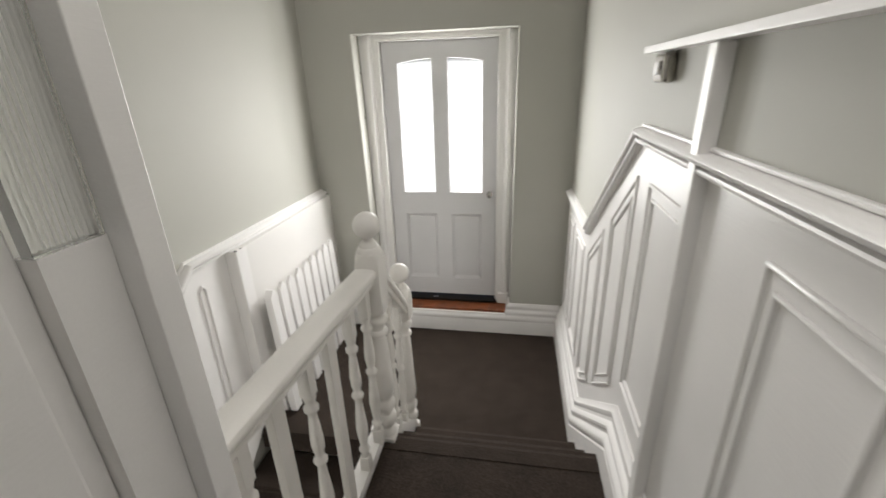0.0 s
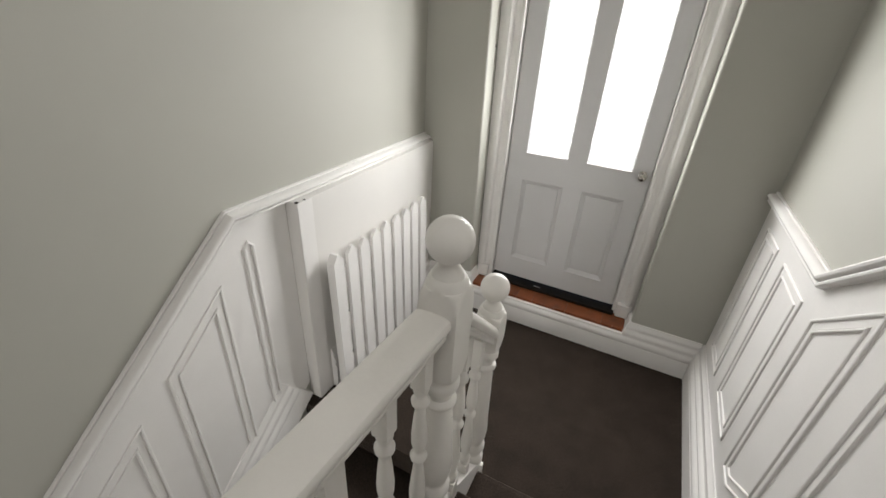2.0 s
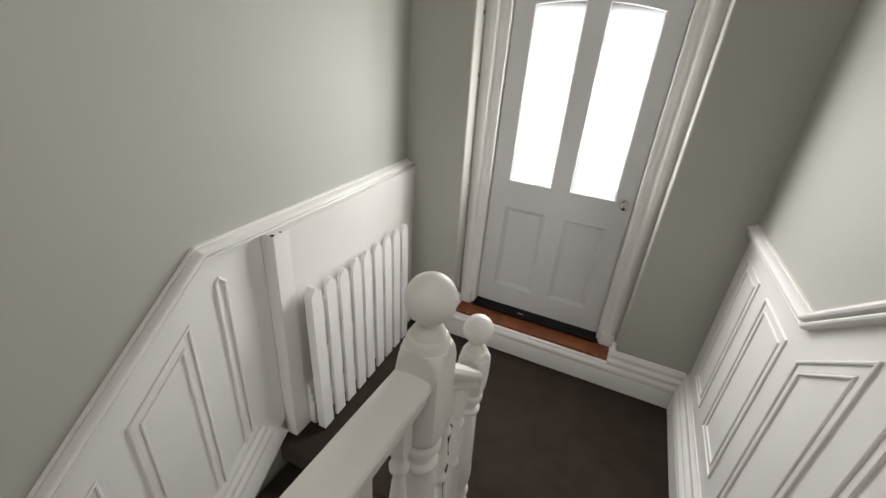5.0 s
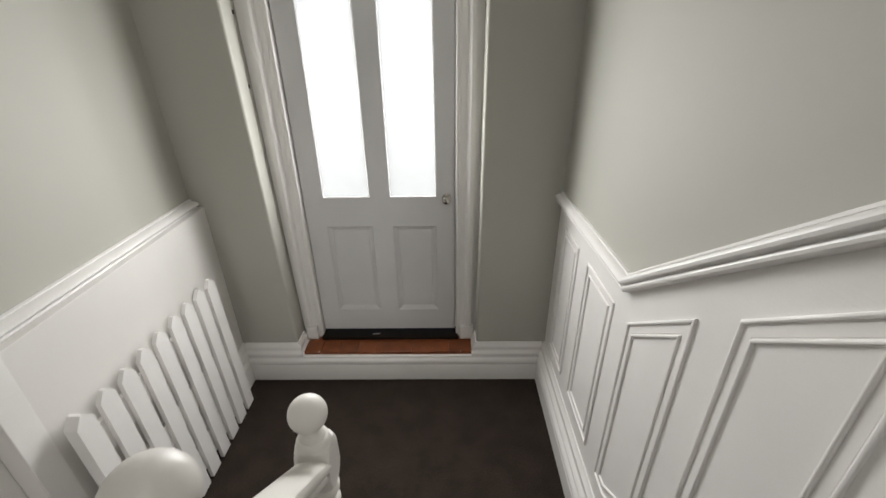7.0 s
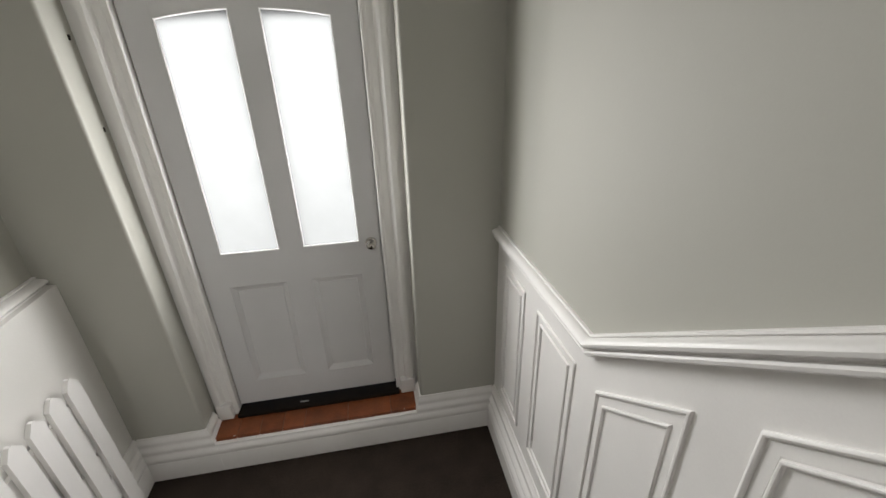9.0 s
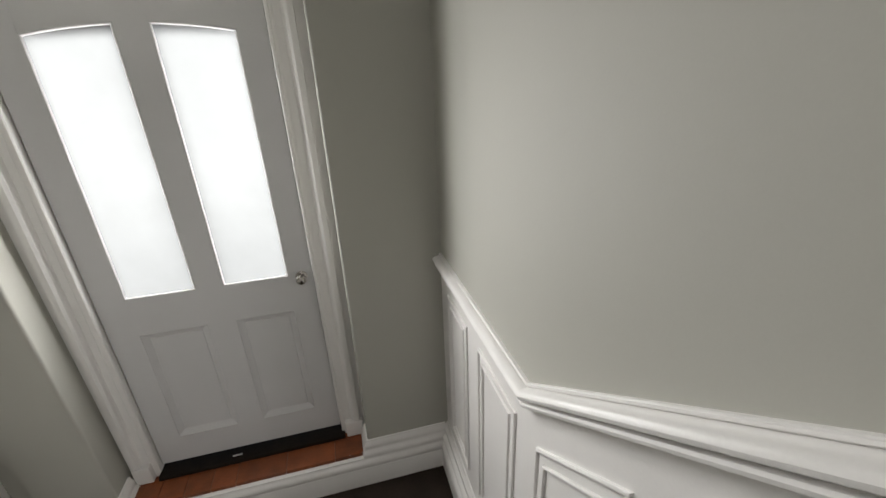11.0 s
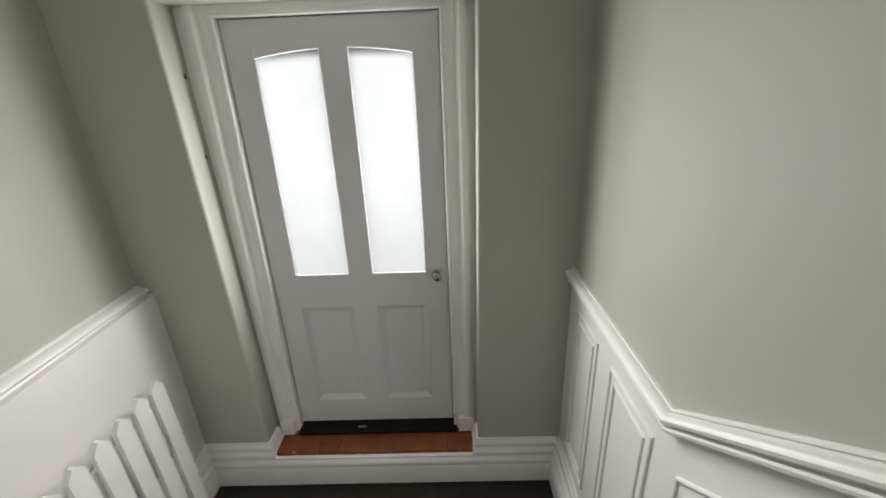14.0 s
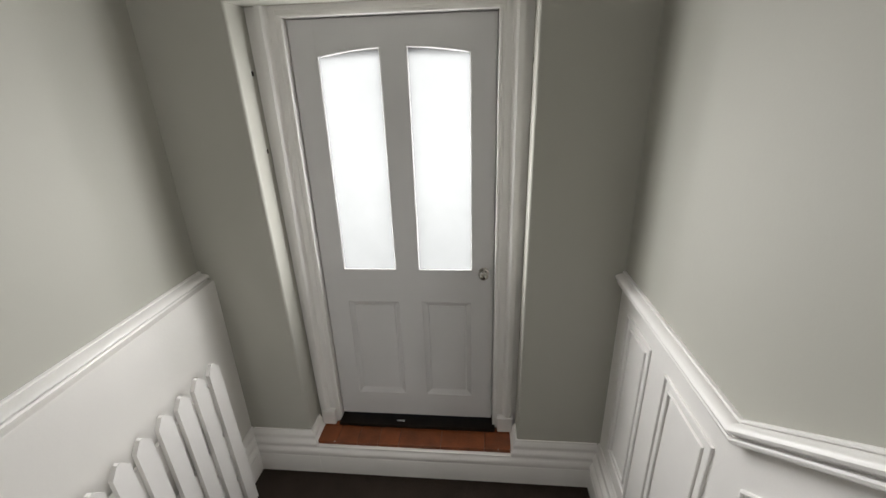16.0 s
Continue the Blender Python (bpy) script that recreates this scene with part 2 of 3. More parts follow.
tagged(part("ceiling", slab(XL - 0.2, XR + 0.2, BACK - 0.2, YD + 0.34, TOP, TOP + 0.15), CEILING), "plain white painted ceiling", "ceiling", kind="structure")

# floors and stairs
LAND = -1.43
STR = 0.345                                # the line between the two flights
bm = slab(XL, XR, LAND, YD, -0.16, 0.0, 0.0)
box(bm, XL, STR, LAND - 0.012, LAND, -0.045, 0.0, 0.0)
tagged(part("floor_landing", bm, CARPET), "dark brown carpeted half landing", "floor", kind="structure")
UPY = -1.908
tagged(part("floor_upper", slab(STR - 0.06, XR, BACK, UPY, UP - 0.2, UP, 0.0), CARPET), "dark brown carpeted upper hall floor", "floor", kind="structure")
tagged(part("floor_lower", slab(XL, XR, BACK, LAND, DEEP - 0.15, DEEP), CARPET), "dark brown carpeted lower floor", "floor", kind="structure")


def tread(x0, x1, nose, z, depth):
    """A carpeted step with a rounded nose; depth runs away from the nose."""
    s = 1 if depth > 0 else -1
    prof = [(nose + depth, z), (nose + s * 0.03, z), (nose + s * 0.010, z - 0.004), (nose + s * 0.001, z - 0.016), (nose + s * 0.002, z - 0.03), (nose + s * 0.013, z - 0.042), (nose + s * 0.018, z - 0.06), (nose + s * 0.018, z - RISE - 0.002), (nose + depth, z - RISE - 0.002)]
    return prism(prof, lambda u, v, d: (d, u, v), x0, x1)


flight_up = tagged(empty("staircase_up", (0.8, -1.7, 0)), "short carpeted stair flight of three risers", "stairs", kind="structure")
flight_up.location = (0, 0, 0)
for i, nose in enumerate((-1.465, -1.695)):
    part("step", tread(STR + 0.045, XR - 0.03, nose, RISE * (i + 1), -0.27), CARPET, flight_up, smooth=False)
part("step", tread(STR + 0.045, XR - 0.03, UPY, UP + 0.003, -0.09), CARPET, flight_up)
flight_down = tagged(empty("staircase_down"), "carpeted stair flight going down beside the landing", "stairs", kind="structure")
for i in range(9):
    nose = LAND - GOING * (i + 1)
    part("step", tread(XL + 0.02, STR - 0.05, nose, -RISE * (i + 1), 0.27), CARPET, flight_down)

# spandrel and string between the flights
spandrel = prism([(LAND - 0.02, DEEP), (LAND - 0.02, 0.02), (-1.50, 0.215), (UPY + 0.06, UP - 0.02), (UPY, UP - 0.02), (BACK, UP - 0.02), (BACK, DEEP)], lambda u, v, d: (d, u, v), STR - 0.045, STR - 0.005)
tagged(part("wall_spandrel", spandrel, WHITE), "white painted wall under the upper flight", "wall", kind="structure")
string = prism([(-1.40, -0.0), (-1.40, 0.12), (-1.47, 0.235), (-1.955, 0.625), (-2.73, 0.625), (-2.73, 0.50), (-1.98, 0.38), (-1.50, -0.0)], lambda u, v, d: (d, u, v), STR - 0.012, STR + 0.044)
tagged(part("stair_string", string, WHITE), "white painted stair string under the balusters", "trim", kind="structure")
wall_string = prism([(-1.30, 0.002), (-1.44, 0.002), (-2.05, 0.50), (-2.05, 0.7), (-1.30, 0.16)], lambda u, v, d: (d, u, v), XR - 0.03, XR - 0.001)
tagged(part("wall_string", wall_string, WHITE), "white painted wall string beside the steps", "trim", kind="structure")

# furred-out lower wall beside the landing
fur = slab(XL + 0.002, -0.556, -1.379, YD, 0.0, 1.152, 0.003)
tagged(part("boxed_wall", fur, BOXED), "pale boxed-out wall below the dado rail", "wall", kind="structure")
tagged(part("trim", slab(-0.556, -0.5535, -1.376, -1.290, 0.004, 1.150, 0.001), WHITE), "flat white corner strip of the boxed-out wall", "trim", kind="structure")

# dado rails
DADO_FULL = [(-0.004, 0.0), (0.011, 0.0), (0.014, -0.003), (0.014, -0.010), (0.009, -0.0125), (0.009, -0.015), (0.022, -0.016), (0.036, -0.020), (0.045, -0.028), (0.048, -0.037), (0.045, -0.047), (0.037, -0.053), (0.024, -0.055), (0.024, -0.061), (0.036, -0.063), (0.0385, -0.070), (0.036, -0.079), (0.027, -0.085), (0.017, -0.086), (0.017, -0.093), (0.023, -0.095), (0.022, -0.104), (-0.004, -0.104)]
DADO_FULL = [(d, h) for d, h in DADO_FULL if h > -0.09] + [(-0.004, -0.088)]
DADO = [(d * 0.84, h * 0.67) for d, h in DADO_FULL]

rail = sweep([(YD - 0.002, 1.219), (-1.026, 1.243), (-1.778, 1.814), (BACK, 1.824)], [(d, -h) for d, h in DADO], right)
tagged(part("dado_rail", rail, WHITE, smooth=True), "white painted moulded dado rail rising with the stairs", "dado rail", kind="structure")
rail = sweep([(YD - 0.002, 1.194), (-1.665, 1.211), (-4.6, 1.211 - 2.935 * 0.832)], [(d * 1.25, -h * 0.95) for d, h in DADO], left)
tagged(part("dado_rail", rail, WHITE, smooth=True), "white painted moulded dado rail going down the stairs", "dado rail", kind="structure")

tagged(part("paint_chip", slab(-0.571, -0.5550, -1.3792, -1.364, 1.1508, 1.1535, 0.0008), BLACK), "small dark chip under the dado rail", "paint chip", kind="structure")

tagged(part("paint_chip", slab(-0.566, -0.5550, -1.334, -1.325, 1.1515, 1.1530, 0.0005), BLACK), "small dark gap where the boxing meets the rail", "paint chip", kind="structure")

# baseboards
BASE = [(-0.004, 0.0), (0.048, 0.0), (0.048, 0.120), (0.043, 0.128), (0.049, 0.140), (0.052, 0.152), (0.049, 0.166), (0.040, 0.176), (0.034, 0.184), (0.034, 0.194), (0.040, 0.202), (0.041, 0.214), (0.034, 0.226), (0.025, 0.234), (0.022, 0.248), (0.026, 0.256), (0.025, 0.270), (0.014, 0.282), (0.010, 0.295), (-0.004, 0.295)]
BASE = [(d, h * 0.91) for d, h in BASE]
FLUSH = [(d, h) for d, h in BASE if h < 0.183] + [(-0.004, 0.181)]


def side_profile(profile, sign):
    return [(d, h * sign) for d, h in profile]


b = sweep([(YD, 0.0), (-1.315, 0.0), (-2.035, 0.583), (BACK, 0.583)], side_profile(BASE, -1), right)
tagged(part("baseboard", b, WHITE, smooth=True), "white painted stepped baseboard rising with the stairs", "baseboard", kind="structure")
b = sweep([(YD, 0.0), (-1.27, 0.0)], [(d * 0.7 + 0.068, -h) for d, h in BASE], left)
tagged(part("baseboard", b, WHITE, smooth=True), "white painted stepped baseboard", "baseboard", kind="structure")
b = sweep([(-1.39, 0.035), (-3.7, 0.035 - 2.31 * 0.80)], [(d * 0.6, -h) for d, h in BASE], left)
tagged(part("baseboard", b, WHITE, smooth=True), "white painted baseboard going down the stairs", "baseboard", kind="structure")
WRAP = [(h, -d * 0.75) for d, h in BASE]
for plan in ([(-0.54, YD), (OX0 + 0.016, YD), (OX0 + 0.016, -0.061)], [(OX1 - 0.006, -0.061), (OX1 - 0.006, YD), (XR - 0.02, YD)]):
    b = sweep(plan, WRAP, lambda u, v, d: (u, v, d))
    tagged(part("baseboard", b, WHITE, smooth=True), "white painted stepped baseboard turning into the door recess", "baseboard", kind="structure")
b = sweep([(OX0 + 0.030, 0.0), (OX1 - 0.020, 0.0)], [(d * 0.75 - 0.0005, h) for d, h in FLUSH], front)
tagged(part("baseboard", b, WHITE, smooth=True), "white painted riser board under the tiled threshold", "baseboard", kind="structure")

# wainscot panels: a double bead round each field
BEAD = [(-0.004, 0.0), (0.0065, 0.0), (0.0095, 0.0025), (0.0105, 0.0055), (0.009, 0.0085), (0.0065, 0.0098), (0.0005, 0.0102), (0.0005, 0.0125), (0.0025, 0.014), (0.0025, 0.034), (0.0005, 0.0355), (0.0005, 0.0372), (0.0075, 0.038), (0.0095, 0.0405), (0.009, 0.0435), (0.006, 0.046), (-0.004, 0.0465)]
BEAD = [(d * 0.82 if d > 0 else d, h) for d, h in BEAD]


def panel(points, place, wall):
    area = sum(points[i][0] * points[(i + 1) % len(points)][1] - points[(i + 1) % len(points)][0] * points[i][1] for i in range(len(points)))
    if area < 0:
        points = points[::-1]
    return part("panel_moulding", sweep(points, BEAD, place, closed=True), WHITE, wall, "white painted double-bead panel moulding", smooth=True)


wains_r = tagged(part("wainscot", prism([(YD, 0.1), (-1.25, 0.1), (-2.03, 0.72), (BACK, 0.72), (BACK, 1.80), (-1.785, 1.795), (-1.03, 1.213), (YD, 1.19)], right, -0.01, 0.004), WHITE), "white painted wainscot beside the stairs", "wainscot", kind="structure")
for pts in (
    [(-0.285, 0.350), (-0.536, 0.350), (-0.536, 1.082), (-0.285, 1.078)],
    [(-0.664, 0.366), (-0.966, 0.362), (-0.966, 1.089), (-0.664, 1.083)],
    [(-1.090, 0.365), (-1.19, 0.365), (-1.390, 0.515), (-1.390, 1.334), (-1.090, 1.099)],
    [(-1.513, 0.600), (-1.800, 0.828), (-1.800, 1.655), (-1.513, 1.423)],
    [(-1.930, 0.945), (-2.27, 0.945), (-2.27, 1.660), (-1.930, 1.660)],
    [(-2.555, 0.945), (-2.85, 0.945), (-2.85, 1.685), (-2.555, 1.685)],
    [(-3.00, 0.945), (-3.80, 0.945), (-3.80, 1.685), (-3.00, 1.685)],
):
    panel(pts, lambda u, v, d: right(u, v, d + 0.004), wains_r)
wains_l = tagged(part("wainscot", prism([(-1.38, 0.1), (-4.6, 0.1 - 3.22 * 0.8), (-4.6, 1.18 - 2.935 * 0.832), (-1.665, 1.18), (-1.38, 1.17)], left, -0.01, 0.004), WHITE), "white painted wainscot going down the stairs", "wainscot", kind="structure")
for pts in (
    [(-1.740, 0.050), (-2.014, -0.16), (-2.014, 0.697), (-1.740, 0.935)],
    [(-2.136, -0.26), (-2.41, -0.48), (-2.41, 0.365), (-2.136, 0.594)],
    [(-2.56, -0.57), (-2.84, -0.79), (-2.84, 0.03), (-2.56, 0.265)],
):
    panel(pts, lambda u, v, d: left(u, v, d + 0.004), wains_l)
# a narrow panel cut short by the boxed wall: two beads meeting in a slanted head
part("panel_moulding", sweep([(-1.612, 0.125), (-1.612, 1.030), (-1.594, 1.052), (-1.572, 1.030), (-1.572, 0.175)], [(-0.002, -0.006), (0.006, -0.006), (0.0095, -0.002), (0.0095, 0.002), (0.006, 0.006), (-0.002, 0.006)], lambda u, v, d: left(u, v, d + 0.004)), WHITE, wains_l, "white painted narrow panel moulding with a slanted head")

# ---- door ----
door = tagged(empty("door_1"), "closed white painted door with two tall frosted panes", "door", kind="structure")
LX0, LX1, LZ0, LZ1 = -0.100, 0.736, 0.240, 2.220
PANES = ((0.006, 0.272, 2.086, 2.112), (0.374, 0.639, 2.112, 2.086))
PZ = 1.130
LOW = ((0.008, 0.272), (0.384, 0.632))
LZA, LZB = 0.385, 0.962


def at_door(u, v, d):
    return (u, -d, v)


def leaf():
    """The leaf's stiles and rails, with slightly arched heads over the two panes."""
    bm = bmesh.new()
    box(bm, LX0, PANES[0][0], 0.0, 0.044, LZ0, LZ1)
    box(bm, PANES[1][1], LX1, 0.0, 0.044, LZ0, LZ1)
    box(bm, PANES[0][1], PANES[1][0], 0.0, 0.044, PZ, 2.125)
    box(bm, LOW[0][1], LOW[1][0], 0.0, 0.044, LZA, LZB)
    box(bm, PANES[0][0], PANES[1][1], 0.0, 0.044, LZB, PZ)
    box(bm, PANES[0][0], PANES[1][1], 0.0, 0.044, LZ0, LZA)
    box(bm, PANES[0][0], LOW[0][0], 0.0, 0.044, LZA, LZB)
    box(bm, LOW[1][1], PANES[1][1], 0.0, 0.044, LZA, LZB)
    return bm


part("leaf", leaf(), SHADED_DOOR, door)
head = [(PANES[0][0], LZ1), (PANES[0][0], PANES[0][2])]
for i in range(1, 12):
    f = i / 12
    head.append((PANES[0][0] + f * (PANES[1][1] - PANES[0][0]), 2.086 + 0.030 * (1 - (2 * f - 1) ** 2)))
head += [(PANES[1][1], PANES[1][3]), (PANES[1][1], LZ1)]
part("top_rail", prism(head, at_door, -0.043, -0.001), SHADED_DOOR, door)
GBEAD = [(-0.030, 0.0), (0.001, 0.0), (0.003, 0.003), (0.002, 0.006), (-0.002, 0.009), (-0.005, 0.010), (-0.030, 0.010)]


def arc(x):
    f = (x - PANES[0][0]) / (PANES[1][1] - PANES[0][0])
    return 2.086 + 0.030 * (1 - (2 * f - 1) ** 2)


for x0, x1, za, zb in PANES:
    ring = [(x0, PZ), (x1, PZ)] + [(x1 + (x0 - x1) * i / 5, arc(x1 + (x0 - x1) * i / 5)) for i in range(6)]
    part("glazing_bead", sweep(ring, GBEAD, at_door, closed=True), SHADED_DOOR, door)
    pane = part("pane", slab(x0 - 0.004, x1 + 0.004, 0.0022, 0.0068, PZ - 0.004, 2.118), FROST, door, "frosted glass pane lit by daylight")
    pane.visible_shadow = False
FIELD = [(-0.025, 0.0), (0.0, 0.0), (0.0015, 0.002), (-0.003, 0.005), (-0.0155, 0.026), (-0.0165, 0.030), (-0.013, 0.033), (-0.013, 0.046), (-0.025, 0.046)]
for x0, x1 in LOW:
    ring = [(x0, LZA), (x1, LZA), (x1, LZB), (x0, LZB)]
    field = part("panel", sweep(ring, FIELD, at_door, closed=True), SHADED_DOOR, door, "raised and fielded lower door panel")
    part("panel_field", slab(x0 + 0.045, x1 - 0.045, 0.0132, 0.03, LZA + 0.045, LZB - 0.045), SHADED_DOOR, field)
knob = part("door_knob", lathe([(0.006, 0.0), (0.006, 0.012), (0.009, 0.018), (0.017, 0.024), (0.022, 0.032), (0.0225, 0.040), (0.018, 0.048), (0.010, 0.053), (0.003, 0.054)], (0, 0, 0), 24), CHROME, door, "round chrome door knob", smooth=True)
knob.matrix_basis = pose(0.690, -0.004, 1.125, 90, 0, 0)
rose = part("rose", lathe([(0.026, 0.0), (0.026, 0.003), (0.022, 0.006), (0.008, 0.007)], (0, 0, 0), 24), CHROME, knob, smooth=True)
part("weather_bar", slab(LX0 - 0.01, LX1 + 0.02, -0.062, 0.05, SILL - 0.018, SILL + 0.020, 0.003), BLACK, door, "dark weathered threshold bar")
bm = slab(0.212, 0.258, -0.036, -0.026, SILL + 0.0205, SILL + 0.0245, 0.0015)
part("threshold_catch", bm, STEEL, door, "small metal catch on the threshold")

# frame with moulded architrave and plinth blocks
door_frame = tagged(empty("door_frame"), "white painted moulded door frame inside the recess", "door frame", kind="structure")
ARCH = [(-0.03, 0.0), (0.030, 0.0), (0.034, 0.004), (0.034, 0.012), (0.024, 0.017), (0.022, 0.022), (0.030, 0.027), (0.030, 0.052), (0.036, 0.058), (0.046, 0.064), (0.052, 0.074), (0.052, 0.096), (-0.03, 0.096)]
lead = [(LX1 + 0.005, 0.29), (LX1 + 0.005, LZ1 + 0.004), (LX0 - 0.005, LZ1 + 0.004), (LX0 - 0.005, 0.29)]
part("architrave", sweep(lead, [(d, -h) for d, h in ARCH], at_door), WHITE, door_frame)
for x0, x1 in ((LX0 - 0.104, LX0 - 0.030), (LX1 + 0.030, LX1 + 0.114)):
    part("plinth_block", slab(x0, x1, -0.060, 0.03, SILL + 0.001, 0.292, 0.005), WHITE, door_frame)
for x0, x1 in ((OX0 - 0.02, LX0 - 0.006), (LX1 + 0.006, OX1 + 0.006)):
    part("jamb", slab(x0, x1, -0.028, 0.09, SILL + 0.001, OTOP - 0.001), WHITE, door_frame)
for x0, x1, z0, z1 in ((LX0 - 0.012, LX0 + 0.010, SILL + 0.02, LZ1 + 0.012), (LX1 - 0.010, LX1 + 0.012, SILL + 0.02, LZ1 + 0.012), (LX0 + 0.011, LX1 - 0.011, LZ1 - 0.010, LZ1 + 0.012)):
    part("door_stop", slab(x0, x1, 0.0455, 0.062, z0, z1), WHITE, door_frame)
for x, y, z in ((0.8725, -0.062, 2.045), (0.872, -0.062, 1.86), (-0.2475, -0.058, 2.03), (-0.244, -0.058, 1.72)):
    part("screw_hole", slab(x - 0.0015, x + 0.0015, y - 0.006, y + 0.006, z - 0.012, z + 0.006, 0.001), BLACK, door_frame, "small dark screw hole in the frame")
part("head", slab(LX0 - 0.005, LX1 + 0.005, -0.028, 0.09, LZ1 + 0.005, OTOP - 0.001), WHITE, door_frame)

# recess lining, tiled threshold
thr = tagged(empty("threshold_step"), "terracotta tiled threshold step", "threshold", kind="structure")
part("bed", slab(OX0 + 0.014, OX1 - 0.008, YD - 0.004, 0.05, SILL - 0.021, SILL - 0.003), GROUT, thr)
TX0, TX1 = -0.194, 0.843
edges = [TX0, -0.088, 0.022, 0.135, 0.245, 0.470, 0.700, TX1]
for a, b in zip(edges, edges[1:]):
    lift = 0.0012 * random.random()
    part("tile", slab(a + 0.0012, b - 0.0012, YD - 0.008, -0.066, SILL - 0.02, SILL + 0.001 + lift, 0.003), TILE, thr)
    part("tile", slab(a + 0.0012, b - 0.0012, -0.0635, -0.030, SILL - 0.02, SILL + 0.001 + lift * 0.5, 0.003), TILE, thr)
# crumbs of old mortar at the tile edge
for cx, cw in ((-0.100, 0.011), (0.832, 0.008), (0.770, 0.004)):
    part("mortar_crumb", slab(cx - cw / 2, cx + cw / 2, YD - 0.010, YD - 0.005, SILL - 0.001, SILL + 0.003, 0.001), GROUT2, thr, "pale crumb of mortar on the tile edge")

# outside, seen only as light through the frosted panes
tagged(part("ground", slab(-40, 40, 0.6, 80, -0.35, -0.3), BRICK), "pale paving outside the door", "ground", kind="structure")

# ---- balustrade ----
NX, N2X, N1Y, N2Y = 0.390, 0.354, -1.923, -1.464
BALL1, BALL2 = 1.507, 1.113
RB = 0.0475


def ball_profile(zc):
    rows = []
    for i in range(1, 17):
        a = -math.pi / 2 + math.pi * (0.14 + 0.86 * i / 16.2)
        rows.append((RB * math.cos(a), zc + RB * math.sin(a)))
    return rows


def newel(NX, y, zc, block_low, z0, base_top, label):
    """A turned newel post: square block with bell shoulder, turned shaft, square base, ball finial."""
    t = base_top
    u = block_low
    rows = [(0.030, t - 0.005), (0.042, t + 0.004), (0.044, t + 0.016), (0.038, t + 0.030), (0.031, t + 0.040), (0.039, t + 0.052), (0.044, t + 0.066), (0.044, t + 0.088), (0.039, t + 0.100), (0.033, t + 0.106), (0.032, t + 0.124), (0.040, t + 0.130), (0.044, t + 0.142), (0.044, t + 0.160), (0.037, t + 0.172), (0.034, t + 0.180), (0.036, t + 0.192),
            (0.042, t + 0.215), (0.0445, t + 0.245), (0.044, t + 0.28), (0.041, t + 0.32), (0.034, u - 0.135), (0.0305, u - 0.112), (0.030, u - 0.104), (0.036, u - 0.101), (0.0405, u - 0.094), (0.0405, u - 0.086), (0.036, u - 0.079), (0.0295, u - 0.076), (0.029, u - 0.066), (0.0325, u - 0.056), (0.0385, u - 0.050), (0.0435, u - 0.040), (0.0440, u - 0.028), (0.0400, u - 0.018), (0.033, u - 0.012), (0.032, u + 0.004)]
    post = part("newel_post", lathe(rows, (NX, y, 0), 32), GLOSS, balustrade, label, smooth=True)
    h = 0.0435
    # the square block, turned away to a ringed dome at its head and rounded at its foot
    bm = bmesh.new()
    rings = []
    n = 64
    turned = [(u, 0.048), (u + 0.008, 0.054), (u + 0.02, 0.060), (u + 0.03, 0.064), (zc - 0.17, 0.064), (zc - 0.140, 0.0615), (zc - 0.126, 0.0585), (zc - 0.114, 0.0550), (zc - 0.104, 0.0510), (zc - 0.0965, 0.0465), (zc - 0.095, 0.0440), (zc - 0.088, 0.0425), (zc - 0.081, 0.0395), (zc - 0.0765, 0.0365), (zc - 0.075, 0.0335), (zc - 0.068, 0.0315), (zc - 0.061, 0.0270), (zc - 0.055, 0.0225), (zc - 0.050, 0.0200), (zc - 0.044, 0.0195), (zc - 0.036, 0.024)]
    for z, r in turned:
        ring = []
        for i in range(n):
            a = 2 * math.pi * i / n + math.pi / 4
            cc, ss = math.cos(a), math.sin(a)
            rad = min(h / max(abs(cc), abs(ss)), r, 0.0611)
            ring.append(bm.verts.new((NX + rad * cc, y + rad * ss, z)))
        rings.append(ring)
    for a, b in zip(rings, rings[1:]):
        for i in range(n):
            j = (i + 1) % n
            bm.faces.new((a[i], a[j], b[j], b[i]))
    bm.faces.new(rings[0][::-1])
    bm.faces.new(rings[-1])
    part("top_block", bm, GLOSS, post, smooth=True)
    part("ball_finial", lathe(ball_profile(zc), (NX, y, 0), 40), GLOSS, post, "round white ball finial", smooth=True)
    part("base_block", slab(NX - h, NX + h, y - h, y + h, z0, base_top, 0.004), GLOSS, post)
    return post


balustrade = tagged(empty("balustrade"), "white gloss painted turned stair balustrade with ball finials", "balustrade")
newel(NX, N1Y, BALL1, 1.178, 0.20, 0.60, "taller turned newel post at the top step")
newel(N2X, N2Y, BALL2, 0.872, 0.0, 0.185, "turned newel post on the landing")

HALF = [(0.030, 0.0), (0.034, 0.004), (0.034, 0.012), (0.030, 0.017), (0.030, 0.021), (0.038, 0.025), (0.0415, 0.032), (0.0415, 0.043), (0.038, 0.051), (0.030, 0.0555), (0.014, 0.0575)]
RAIL = [(-d, h) for d, h in HALF] + [(0.0, 0.058)] + HALF[::-1]
RX = 0.384
JY = -2.753
RZ = 1.305                                 # underside of the level handrail


def rail_x(y):
    """The level handrail runs slightly askew from the newel to the screen post."""
    return RX + (y - N1Y) * 0.042


def run(points):
    return sweep(points, [(d, -h) for d, h in RAIL], lambda u, v, d: (rail_x(u) + d, u, v))


part("handrail", run([(N1Y - 0.04, RZ), (JY, RZ)]), GLOSS, balustrade, smooth=True)
